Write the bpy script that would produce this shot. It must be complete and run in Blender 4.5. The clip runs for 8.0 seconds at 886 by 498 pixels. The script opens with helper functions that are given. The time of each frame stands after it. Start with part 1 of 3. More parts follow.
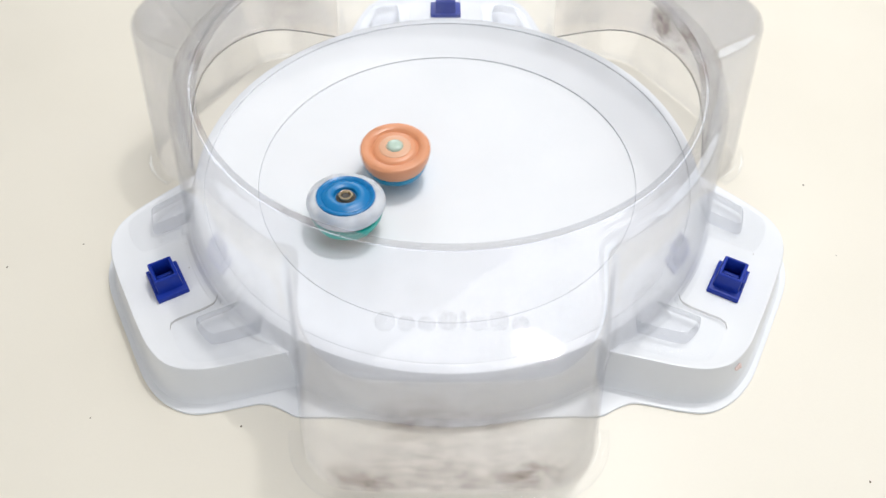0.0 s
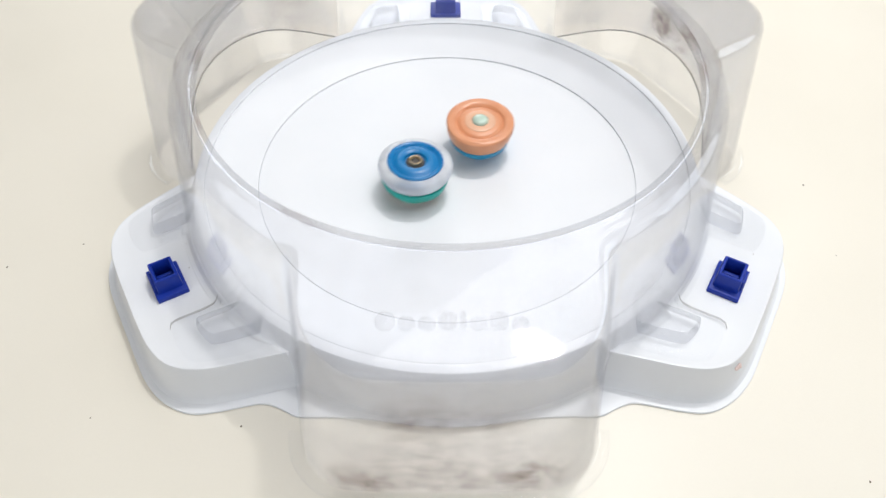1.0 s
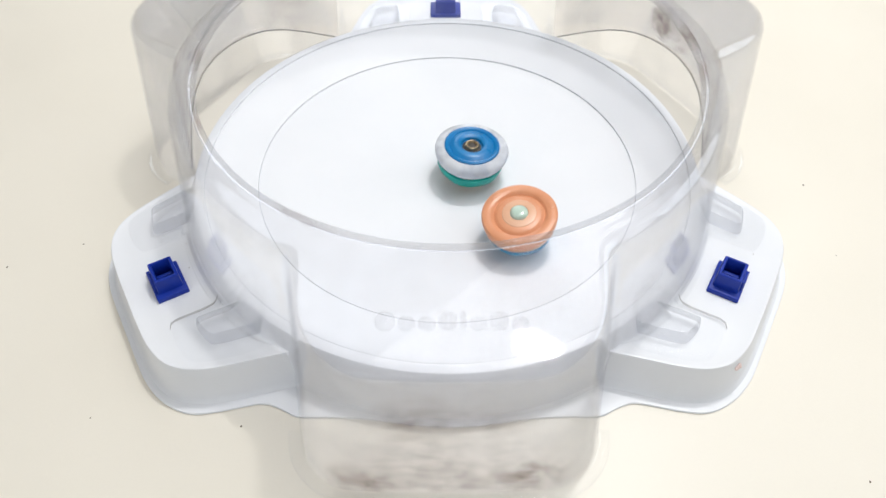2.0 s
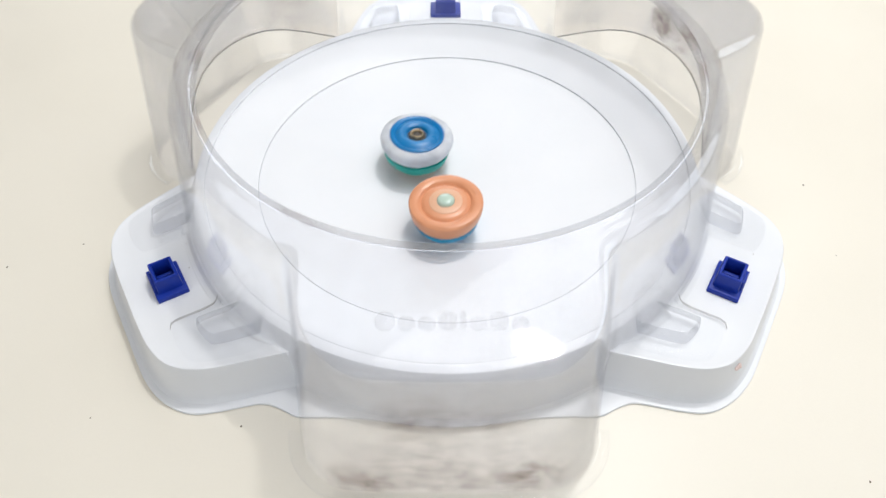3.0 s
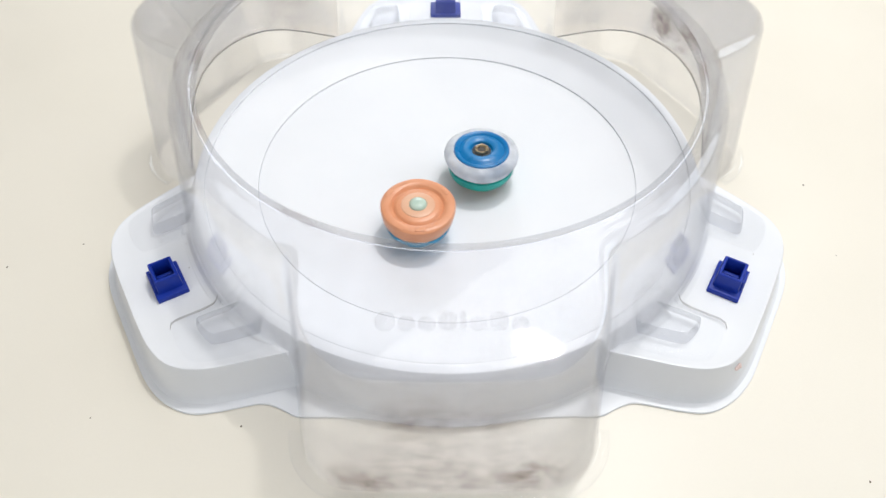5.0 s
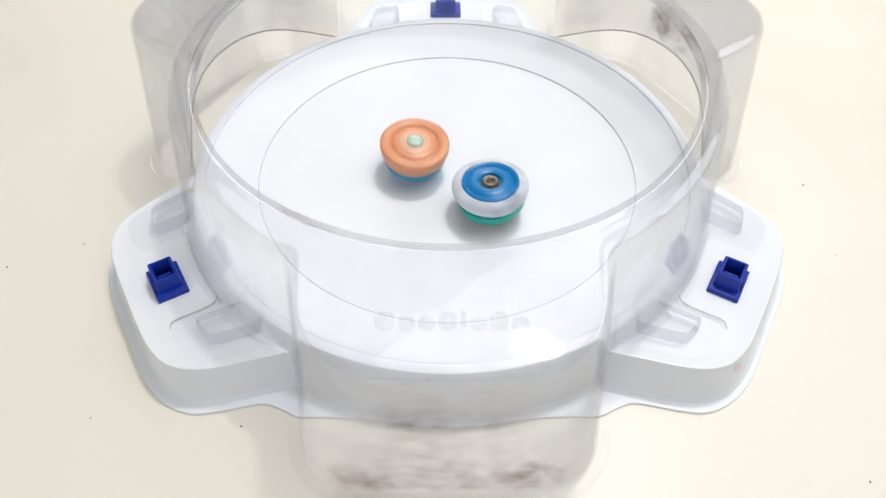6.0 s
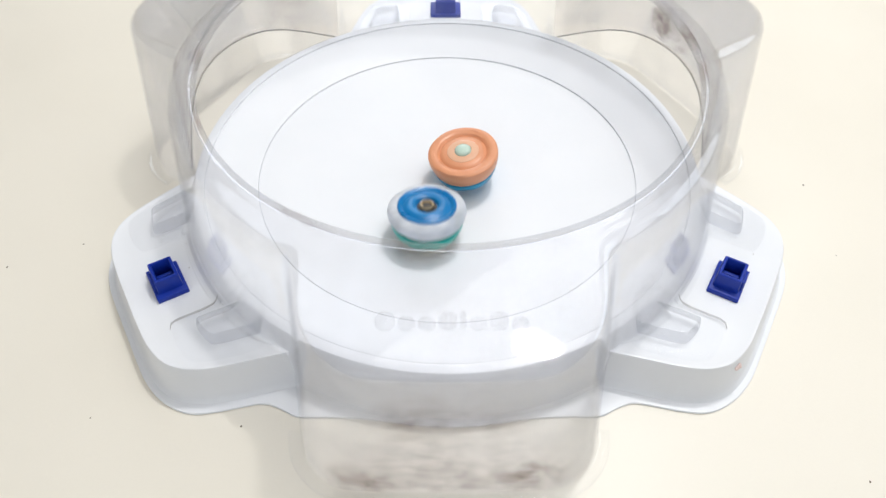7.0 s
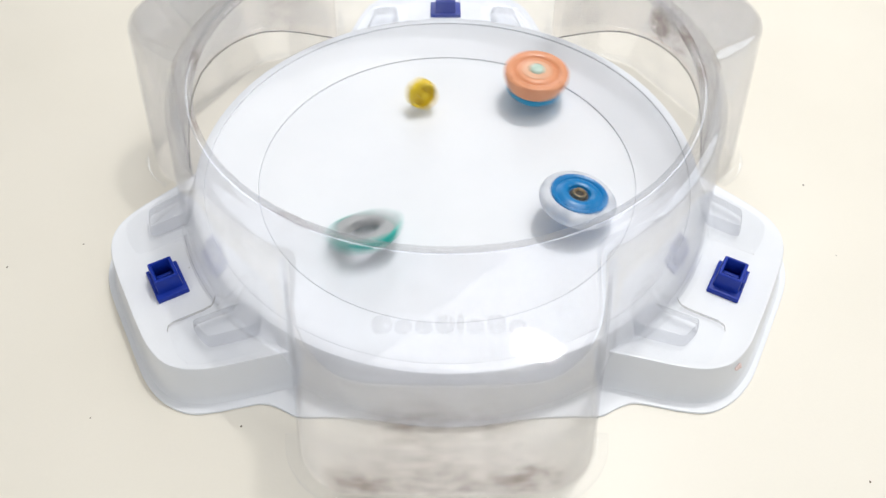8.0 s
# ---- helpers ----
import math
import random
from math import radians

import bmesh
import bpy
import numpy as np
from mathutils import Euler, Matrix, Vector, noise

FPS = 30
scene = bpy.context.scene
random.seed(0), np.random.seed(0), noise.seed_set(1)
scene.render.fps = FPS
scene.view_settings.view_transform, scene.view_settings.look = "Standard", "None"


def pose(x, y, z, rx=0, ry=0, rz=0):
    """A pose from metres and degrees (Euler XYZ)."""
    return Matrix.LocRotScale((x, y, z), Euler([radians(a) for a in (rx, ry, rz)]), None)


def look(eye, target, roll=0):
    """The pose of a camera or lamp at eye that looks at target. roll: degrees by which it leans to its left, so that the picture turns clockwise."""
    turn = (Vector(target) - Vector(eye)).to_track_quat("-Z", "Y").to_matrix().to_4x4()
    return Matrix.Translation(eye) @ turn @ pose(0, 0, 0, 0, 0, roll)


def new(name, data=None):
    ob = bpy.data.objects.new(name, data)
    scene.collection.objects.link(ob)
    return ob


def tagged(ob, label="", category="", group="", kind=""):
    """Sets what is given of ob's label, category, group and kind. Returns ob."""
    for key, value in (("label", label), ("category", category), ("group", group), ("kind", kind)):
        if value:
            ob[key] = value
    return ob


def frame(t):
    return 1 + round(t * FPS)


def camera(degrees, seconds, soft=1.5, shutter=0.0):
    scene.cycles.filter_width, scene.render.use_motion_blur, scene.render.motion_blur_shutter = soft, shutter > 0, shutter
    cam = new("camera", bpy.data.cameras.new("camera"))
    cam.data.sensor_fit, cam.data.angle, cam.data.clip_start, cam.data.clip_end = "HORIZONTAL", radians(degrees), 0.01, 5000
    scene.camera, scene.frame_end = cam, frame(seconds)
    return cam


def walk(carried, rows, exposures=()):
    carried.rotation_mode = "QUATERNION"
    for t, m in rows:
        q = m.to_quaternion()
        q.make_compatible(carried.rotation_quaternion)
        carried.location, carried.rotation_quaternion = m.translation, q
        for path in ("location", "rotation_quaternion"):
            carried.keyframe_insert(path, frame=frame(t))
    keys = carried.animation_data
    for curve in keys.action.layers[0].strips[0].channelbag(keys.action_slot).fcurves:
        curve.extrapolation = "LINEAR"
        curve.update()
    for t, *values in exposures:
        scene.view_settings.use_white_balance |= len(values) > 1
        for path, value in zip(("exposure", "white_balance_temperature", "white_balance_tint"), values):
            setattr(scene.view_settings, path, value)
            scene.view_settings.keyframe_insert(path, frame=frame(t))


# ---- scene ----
# The camera stands still on a stand before the stadium.
cam = camera(60.1, 8.0, soft=1.4, shutter=0.5)
EYE = Matrix.Translation((-0.0052, -0.3669, 0.3794)) @ Euler((0, 0, -0.00728)).to_matrix().to_4x4() @ Euler((0.70410, 0, 0)).to_matrix().to_4x4() @ Euler((0, 0, 0.00482)).to_matrix().to_4x4()
walk(cam, [(0.0, EYE), (8.0, EYE)], exposures=[(0.0, -0.73), (8.0, -0.73)])

# ---- light: a ceiling panel and a window, with added fill lamps ----
world = bpy.data.worlds.new("room_air")
scene.world = world
world.use_nodes = True
world.node_tree.nodes["Background"].inputs["Color"].default_value = (0.9, 0.95, 1.0, 1)
world.node_tree.nodes["Background"].inputs["Strength"].default_value = 0.3


def area(name, eye, target, sx, sy, watts, colour):
    data = bpy.data.lights.new(name, "AREA")
    data.shape, data.size, data.size_y, data.energy, data.color = "RECTANGLE", sx, sy, watts, colour
    ob = new(name, data)
    ob.matrix_basis = look(eye, target)
    return ob


# small ceiling panel, mirrored as a glint on the front pocket roof
area("overhead_light", (0.30, 0.410, 1.64), (0.28, 0.33, 0.0), 0.14, 0.06, 18.0, (1.0, 0.985, 0.96))
# broad overhead fill, added beside the panel to soften the light
area("overhead_light", (0.50, 0.20, 1.66), (0.42, 0.15, 0.0), 1.1, 1.1, 23.0, (0.965, 0.985, 1.0))
area("east_window_light", (2.0, 0.3, 0.85), (0, 0.3, 0.1), 1.5, 1.3, 14.5, (0.92, 0.96, 1.0))
# unseen fill from the back, added to even out the light
area("north_fill_light", (-0.1, 2.0, 0.95), (0.0, 0, 0.1), 0.9, 1.2, 17.0, (0.92, 0.96, 1.0))
# unseen fill from the near side, added to lift surfaces that face it
area("south_fill_light", (-0.45, -2.0, 0.9), (-0.2, 0, 0.1), 1.5, 1.2, 19.0, (0.92, 0.96, 1.0))
scene.cycles.transparent_max_bounces = 24

# ---- materials ----


def mat(name):
    m = bpy.data.materials.new(name)
    m.use_nodes = True
    n, l = m.node_tree.nodes, m.node_tree.links
    return m, n, l, n["Principled BSDF"]


def textured(name, a, b, rough=0.4, scale=40.0, fine=900.0, bump=0.02, spec=0.5, metal=0.0, trans=0.0, coat=0.0, sss=0.0, rough_var=0.12):
    """A plain surface with a slow and a fine variation of colour, gloss and relief."""
    m, n, l, p = mat(name)
    tc = n.new("ShaderNodeTexCoord")
    n1 = n.new("ShaderNodeTexNoise")
    n1.inputs["Scale"].default_value, n1.inputs["Detail"].default_value = scale, 5
    n2 = n.new("ShaderNodeTexNoise")
    n2.inputs["Scale"].default_value, n2.inputs["Detail"].default_value = fine, 3
    for t in (n1, n2):
        l.new(tc.outputs["Object"], t.inputs["Vector"])
    add = n.new("ShaderNodeMath")
    add.operation = "MULTIPLY_ADD"
    add.inputs[1].default_value = 0.3
    l.new(n2.outputs["Fac"], add.inputs[0])
    l.new(n1.outputs["Fac"], add.inputs[2])
    ramp = n.new("ShaderNodeValToRGB")
    ramp.color_ramp.elements[0].position, ramp.color_ramp.elements[1].position = 0.35, 0.95
    ramp.color_ramp.elements[0].color, ramp.color_ramp.elements[1].color = (*a, 1), (*b, 1)
    l.new(add.outputs[0], ramp.inputs["Fac"])
    l.new(ramp.outputs["Color"], p.inputs["Base Color"])
    r = n.new("ShaderNodeMapRange")
    r.inputs["To Min"].default_value, r.inputs["To Max"].default_value = max(0.02, rough - rough_var), rough + rough_var
    l.new(n1.outputs["Fac"], r.inputs["Value"])
    l.new(r.outputs["Result"], p.inputs["Roughness"])
    b2 = n.new("ShaderNodeBump")
    b2.inputs["Strength"].default_value, b2.inputs["Distance"].default_value = bump, 0.001
    l.new(n2.outputs["Fac"], b2.inputs["Height"])
    l.new(b2.outputs["Normal"], p.inputs["Normal"])
    p.inputs["Specular IOR Level"].default_value = spec
    p.inputs["Metallic"].default_value = metal
    p.inputs["Transmission Weight"].default_value = trans
    p.inputs["Coat Weight"].default_value = coat
    p.inputs["Subsurface Weight"].default_value = sss
    p.inputs["Subsurface Radius"].default_value = (0.004, 0.004, 0.004)
    return m


def clear_plastic(name, tint, haze, stain=None, patchy=False, gloss_share=0.32):
    """Thin vacuum-formed clear plastic: tinted see-through, a little haze and scratches, Fresnel gloss, scuffs where stain names spots."""
    m, n, l, p = mat(name)
    n.remove(p)
    out = n["Material Output"]
    tr, gl, df, tl = (n.new("ShaderNodeBsdf" + k) for k in ("Transparent", "Glossy", "Diffuse", "Translucent"))
    tr.inputs["Color"].default_value = (*tint, 1)
    gl.inputs["Roughness"].default_value = 0.035
    df.inputs["Color"].default_value = tl.inputs["Color"].default_value = (0.95, 0.955, 0.97, 1)
    tc = n.new("ShaderNodeTexCoord")
    noise_tex = n.new("ShaderNodeTexNoise")
    noise_tex.inputs["Scale"].default_value, noise_tex.inputs["Detail"].default_value = 38.0, 8
    l.new(tc.outputs["Object"], noise_tex.inputs["Vector"])
    scr = n.new("ShaderNodeTexNoise")
    scr.inputs["Scale"].default_value, scr.inputs["Detail"].default_value = 150.0, 6
    squash = n.new("ShaderNodeMapping")
    squash.inputs["Scale"].default_value = (0.7, 1.0, 1.5)
    squash.inputs["Rotation"].default_value = (0.1, 0.08, 0.4)
    l.new(tc.outputs["Object"], squash.inputs["Vector"])
    l.new(squash.outputs["Vector"], scr.inputs["Vector"])
    bump = n.new("ShaderNodeBump")
    bump.inputs["Strength"].default_value, bump.inputs["Distance"].default_value = 0.035, 0.001
    l.new(noise_tex.outputs["Fac"], bump.inputs["Height"])
    l.new(bump.outputs["Normal"], gl.inputs["Normal"])
    hz = n.new("ShaderNodeMixShader")
    l.new(df.outputs[0], hz.inputs[1])
    l.new(tl.outputs[0], hz.inputs[2])
    rng = n.new("ShaderNodeMapRange")
    rng.inputs["From Min"].default_value, rng.inputs["From Max"].default_value = 0.35, 0.75
    rng.inputs["To Min"].default_value, rng.inputs["To Max"].default_value = haze * (0.15 if patchy else 0.6), haze * (3.2 if patchy else 1.7)
    l.new(noise_tex.outputs["Fac"], rng.inputs["Value"])
    body = n.new("ShaderNodeMixShader")
    l.new(rng.outputs["Result"], body.inputs[0])
    l.new(tr.outputs[0], body.inputs[1])
    l.new(hz.outputs[0], body.inputs[2])
    last = body
    for (cx, cy, cz, radius, amount) in (stain or ()):
        sub = n.new("ShaderNodeVectorMath")
        sub.operation = "DISTANCE"
        sub.inputs[1].default_value = (cx, cy, cz)
        l.new(tc.outputs["Object"], sub.inputs[0])
        fall = n.new("ShaderNodeMapRange")
        fall.inputs["From Min"].default_value, fall.inputs["From Max"].default_value = 0.0, radius
        fall.inputs["To Min"].default_value, fall.inputs["To Max"].default_value = 1.0, 0.0
        l.new(sub.outputs["Value"], fall.inputs["Value"])
        crisp = n.new("ShaderNodeMapRange")
        crisp.inputs["From Min"].default_value, crisp.inputs["From Max"].default_value = 0.40, 0.74
        crisp.inputs["To Min"].default_value = 0.16
        l.new(scr.outputs["Fac"], crisp.inputs["Value"])
        mul = n.new("ShaderNodeMath")
        mul.operation = "MULTIPLY"
        l.new(fall.outputs["Result"], mul.inputs[0])
        l.new(crisp.outputs["Result"], mul.inputs[1])
        mul2 = n.new("ShaderNodeMath")
        mul2.operation = "MULTIPLY"
        mul2.inputs[1].default_value = amount
        l.new(mul.outputs[0], mul2.inputs[0])
        dirt = n.new("ShaderNodeBsdfDiffuse")
        dirt.inputs["Color"].default_value = (0.22, 0.10, 0.06, 1)
        mx = n.new("ShaderNodeMixShader")
        l.new(mul2.outputs[0], mx.inputs[0])
        l.new(last.outputs[0], mx.inputs[1])
        l.new(dirt.outputs[0], mx.inputs[2])
        last = mx
    fr = n.new("ShaderNodeFresnel")
    fr.inputs["IOR"].default_value = 1.42
    half = n.new("ShaderNodeMath")
    half.operation = "MULTIPLY"
    half.inputs[1].default_value = gloss_share
    l.new(fr.outputs[0], half.inputs[0])
    gloss = n.new("ShaderNodeMixShader")
    l.new(half.outputs[0], gloss.inputs[0])
    l.new(last.outputs[0], gloss.inputs[1])
    l.new(gl.outputs[0], gloss.inputs[2])
    l.new(gloss.outputs[0], out.inputs["Surface"])
    return m


WALL = textured("wall_paint", (0.80, 0.79, 0.77), (0.85, 0.84, 0.82), 0.7, 3, 200, 0.05)
FLOOR = textured("floor_wood", (0.30, 0.22, 0.15), (0.38, 0.28, 0.19), 0.5, 5, 150, 0.05)
TABLE = textured("cream_laminate", (0.725, 0.688, 0.608), (0.76, 0.722, 0.642), 0.42, 7, 700, 0.03)
WHITE = textured("white_styrene", (0.715, 0.735, 0.772), (0.75, 0.765, 0.80), 0.38, 25, 900, 0.03)
BLUE = textured("blue_clip_plastic", (0.004, 0.024, 0.27), (0.006, 0.034, 0.34), 0.4, 60, 900, 0.05, spec=0.3)
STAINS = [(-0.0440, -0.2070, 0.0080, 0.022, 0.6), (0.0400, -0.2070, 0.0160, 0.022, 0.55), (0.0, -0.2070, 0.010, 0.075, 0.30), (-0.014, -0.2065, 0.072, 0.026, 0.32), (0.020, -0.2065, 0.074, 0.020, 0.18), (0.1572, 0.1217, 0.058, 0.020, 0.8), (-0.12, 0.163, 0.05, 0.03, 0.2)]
CLEAR = clear_plastic("clear_cover_plastic", (0.968, 0.969, 0.980), 0.028, patchy=True)
THIN = clear_plastic("thin_clear_plastic", (0.996, 0.997, 0.999), 0.012, gloss_share=0.07)
MARK = clear_plastic("embossed_plastic", (0.945, 0.947, 0.958), 0.12)
# sides of the clear steps: their shade is put into a grey tint
STEP_SIDE = clear_plastic("shaded_step_side", (0.84, 0.845, 0.865), 0.10)
EDGE = clear_plastic("cut_plastic_edge", (0.62, 0.61, 0.60), 0.10, gloss_share=0.15)
BAFFLE = clear_plastic("dusty_baffle_plastic", (0.966, 0.957, 0.949), 0.052, stain=[(0.1426, 0.0749, 0.0898, 0.013, 1.2), (0.1513, 0.0557, 0.0886, 0.012, 0.35), (-0.12, 0.12, 0.08, 0.03, 0.12)])
# lighter copy for the step's top, without the shade tint of its sides
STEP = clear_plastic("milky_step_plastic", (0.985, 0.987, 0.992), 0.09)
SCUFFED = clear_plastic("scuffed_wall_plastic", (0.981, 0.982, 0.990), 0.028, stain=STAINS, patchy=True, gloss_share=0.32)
RIM = clear_plastic("clear_rim_plastic", (0.918, 0.919, 0.930), 0.03, gloss_share=0.22,
                    stain=[(0.1449, 0.0199, 0.119, 0.016, 0.6), (0.1458, -0.0138, 0.119, 0.012, 0.6), (-0.1423, -0.0009, 0.118, 0.012, 0.5), (-0.1304, -0.0565, 0.118, 0.012, 0.5), (-0.0701, -0.1248, 0.119, 0.026, 0.3)])
SPECK = textured("dark_crumb", (0.10, 0.08, 0.06), (0.2, 0.16, 0.12), 0.8)
RED = textured("red_smear", (0.76, 0.57, 0.54), (0.78, 0.66, 0.64), 0.5)
L_BLUE = textured("blue_layer_plastic", (0.0, 0.145, 0.38), (0.001, 0.19, 0.47), 0.3, 90, 900, 0.05)
L_CLEAR = clear_plastic("milky_clear_plastic", (0.97, 0.97, 0.98), 0.88)
TEAL = textured("teal_plastic", (0.0, 0.30, 0.26), (0.0, 0.40, 0.34), 0.35, 90, 900, 0.05)
METAL = textured("cast_metal", (0.32, 0.33, 0.33), (0.46, 0.46, 0.47), 0.5, 120, 1500, 0.1, metal=0.45)
BRASS = textured("bronze_chip", (0.22, 0.155, 0.08), (0.58, 0.46, 0.30), 0.3, 300, 1500, 0.1, metal=0.8)
DARK = textured("dark_recess", (0.03, 0.025, 0.02), (0.05, 0.04, 0.03), 0.5)
YELLOW = textured("yellow_plastic", (0.66, 0.46, 0.015), (0.78, 0.58, 0.03), 0.3, 90, 900, 0.05)
ORANGE = textured("orange_plastic", (0.62, 0.255, 0.128), (0.69, 0.315, 0.172), 0.35, 90, 900, 0.05)
CREAM = textured("pale_orange_plastic", (0.66, 0.35, 0.215), (0.70, 0.43, 0.29), 0.35, 90, 900, 0.05)
PEARL = textured("mint_pearl", (0.38, 0.52, 0.44), (0.52, 0.64, 0.56), 0.12, 200, 900, 0.02, coat=0.5)
CYAN = textured("cyan_plastic", (0.005, 0.22, 0.42), (0.01, 0.30, 0.52), 0.35, 90, 900, 0.05)

# ---- mesh helpers ----


def part(name, bm, material, parent=None, label="", smooth=True, angle=35):
    me = bpy.data.meshes.new(name)
    bmesh.ops.recalc_face_normals(bm, faces=bm.faces)
    for f in bm.faces:
        f.smooth = smooth
    if smooth:
        for e in bm.edges:
            if len(e.link_faces) == 2 and e.calc_face_angle(0) > radians(angle):
                e.smooth = False
    bm.to_mesh(me)
    bm.free()
    me.materials.append(material)
    ob = new(name, me)
    if parent:
        ob.parent = parent
    if label:
        ob["label"] = label
    return ob


def thing(name, label, category, group="", kind=""):
    ob = new(name)
    ob.empty_display_size = 0.02
    return tagged(ob, label, category, group, kind)


def box(bm, x0, x1, y0, y1, z0, z1, bevel=0.0, m=None):
    vs = [bm.verts.new((x, y, z)) for z in (z0, z1) for x, y in ((x0, y0), (x1, y0), (x1, y1), (x0, y1))]
    fs = [(3, 2, 1, 0), (4, 5, 6, 7), (0, 1, 5, 4), (1, 2, 6, 5), (2, 3, 7, 6), (3, 0, 4, 7)]
    faces = [bm.faces.new([vs[i] for i in f]) for f in fs]
    if bevel:
        edges = {e for f in faces for e in f.edges}
        bmesh.ops.bevel(bm, geom=list(edges), offset=bevel, segments=3, affect="EDGES", profile=0.5)
    if m:
        bmesh.ops.transform(bm, matrix=m, verts=[v for v in bm.verts if v.is_valid])
    return bm


def box_join(bm, *size):
    """One more box in the same mesh."""
    one = box(bmesh.new(), *size)
    me = bpy.data.meshes.new("piece")
    one.to_mesh(me)
    one.free()
    bm.from_mesh(me)
    bpy.data.meshes.remove(me)


def lathe(profile, n=96, wave=None):
    """A turned body: profile points (radius, height); wave(angle, radius) may scale the radius."""
    bm = bmesh.new()
    rings = []
    for r, z in profile:
        if r < 1e-6:
            rings.append([bm.verts.new((0, 0, z))])
        else:
            ring = []
            for k in range(n):
                a = 2 * math.pi * k / n
                q = r * (wave(a, r, z) if wave else 1.0)
                ring.append(bm.verts.new((q * math.cos(a), q * math.sin(a), z)))
            rings.append(ring)
    for a, b in zip(rings, rings[1:]):
        for k in range(n):
            j = (k + 1) % n
            if len(a) == 1:
                bm.faces.new((a[0], b[k], b[j]))
            elif len(b) == 1:
                bm.faces.new((a[k], b[0], a[j]))
            else:
                bm.faces.new((a[k], b[k], b[j], a[j]))
    return bm


def loft(rows, closed=True, cap_first=False, cap_last=False):
    bm = bmesh.new()
    vr = [[bm.verts.new(p) for p in row] for row in rows]
    for a, b in zip(vr, vr[1:]):
        n = len(a)
        for k in range(n if closed else n - 1):
            j = (k + 1) % n
            bm.faces.new((a[k], a[j], b[j], b[k]))
    if cap_first:
        bm.faces.new(vr[0][::-1])
    if cap_last:
        bm.faces.new(vr[-1])
    return bm


def chaikin(pts, times=3):
    for _ in range(times):
        out = []
        for p, q in zip(pts, pts[1:] + pts[:1]):
            out += [(p[0] * 0.75 + q[0] * 0.25, p[1] * 0.75 + q[1] * 0.25), (p[0] * 0.25 + q[0] * 0.75, p[1] * 0.25 + q[1] * 0.75)]
        pts = out
    return pts


def inset(pts, d):
    """The outline moved outwards by d (inwards below 0); counter-clockwise points."""
    out, n = [], len(pts)
    for k in range(n):
        a, b = Vector(pts[k - 1]), Vector(pts[(k + 1) % n])
        t = (b - a).normalized()
        out.append((pts[k][0] + t.y * d, pts[k][1] - t.x * d))
    return out


def solid(ob, thick, offset=-1.0, rim=True):
    s = ob.modifiers.new("thickness", "SOLIDIFY")
    s.thickness, s.offset, s.use_rim = thick, offset, rim
    return ob


THIRDS = (90, 210, 330)      # the three tabs of the base
POCKETS = (270, 30, 150)     # the three pockets of the cover


# ---- the room ----


def build_room():
    def slab(name, label, x0, x1, y0, y1, z0, z1, material):
        ob = part(name, box(bmesh.new(), x0, x1, y0, y1, z0, z1), material, smooth=False)
        tagged(ob, label, "room", kind="structure")
    slab("floor", "brown wooden floor under the table", -2.2, 2.2, -2.2, 2.2, -0.85, -0.75, FLOOR)
    slab("ceiling", "plain white painted ceiling of the room", -2.2, 2.2, -2.2, 2.2, 1.72, 1.82, WALL)
    slab("wall_west", "plain off-white painted wall", -2.2, -2.1, -2.2, 2.2, -0.75, 1.72, WALL)
    # three unseen walls have openings, north and south added for the fill lamps before them
    for name, turn in (("wall_east", 0), ("wall_north", 90), ("wall_south", -90)):
        bm = bmesh.new()
        for y0, y1, z0, z1 in ((-2.1, -0.6, -0.75, 1.72), (1.2, 2.1, -0.75, 1.72), (-0.6, 1.2, -0.75, 0.1), (-0.6, 1.2, 1.6, 1.72)):
            if turn > 0:
                box_join(bm, -y1, -y0, 2.1, 2.2, z0, z1)
            elif turn < 0:
                box_join(bm, -y1, -y0, -2.2, -2.1, z0, z1)
            else:
                box_join(bm, 2.1, 2.2, y0, y1, z0, z1)
        tagged(part(name, bm, WALL, smooth=False), "unseen off-white painted wall with an opening", "room", kind="structure")


def build_table():
    t = thing("table", "cream laminate table top under the stadium", "table")
    part("tabletop", box(bmesh.new(), -0.95, 0.95, -0.65, 0.85, -0.03, 0.0, 0.003), TABLE, t)
    for x in (-0.85, 0.85):
        for y in (-0.55, 0.75):
            part("leg", box(bmesh.new(), x - 0.03, x + 0.03, y - 0.03, y + 0.03, -0.75, -0.03, 0.004), TABLE, t)
    # crumbs on the table
    for x, y, s in ((-0.2372, -0.0406, 0.0006), (-0.2799, -0.0596, 0.0006), (-0.1960, -0.1657, 0.0005), (-0.1128, -0.1709, 0.0006),
                    (0.2497, 0.0138, 0.0007), (0.2176, -0.2030, 0.0007), (0.2514, -0.0507, 0.0004)):
        crumb(x, y, 0.0, s, "tiny dark crumb lying on the cream table")
    for x, y in ((-0.1582, -0.0641), (-0.1526, -0.0826), (0.1831, -0.0725)):
        crumb(x, y, TAB_Z + 0.0003, 0.0004, "tiny dark speck on the white stadium tab")


def crumb(x, y, z, s, label):
    bm = bmesh.new()
    bmesh.ops.create_icosphere(bm, subdivisions=1, radius=s)
    for v in bm.verts:
        v.co *= 0.7 + 0.6 * random.random()
        v.co.z *= 0.5
    ob = part("crumb", bm, SPECK)
    ob.location = (x, y, z + s * 0.35)
    tagged(ob, label, "crumb", "crumbs")


# ---- the white base ----
TAB_Z = 0.0275
FLOOR_LINE = ((0, 0.0200), (0.03, 0.0203), (0.06, 0.0215), (0.09, 0.0240), (0.115, 0.0270), (0.1226, 0.0285), (0.1535, 0.0372), (0.16, 0.0376))


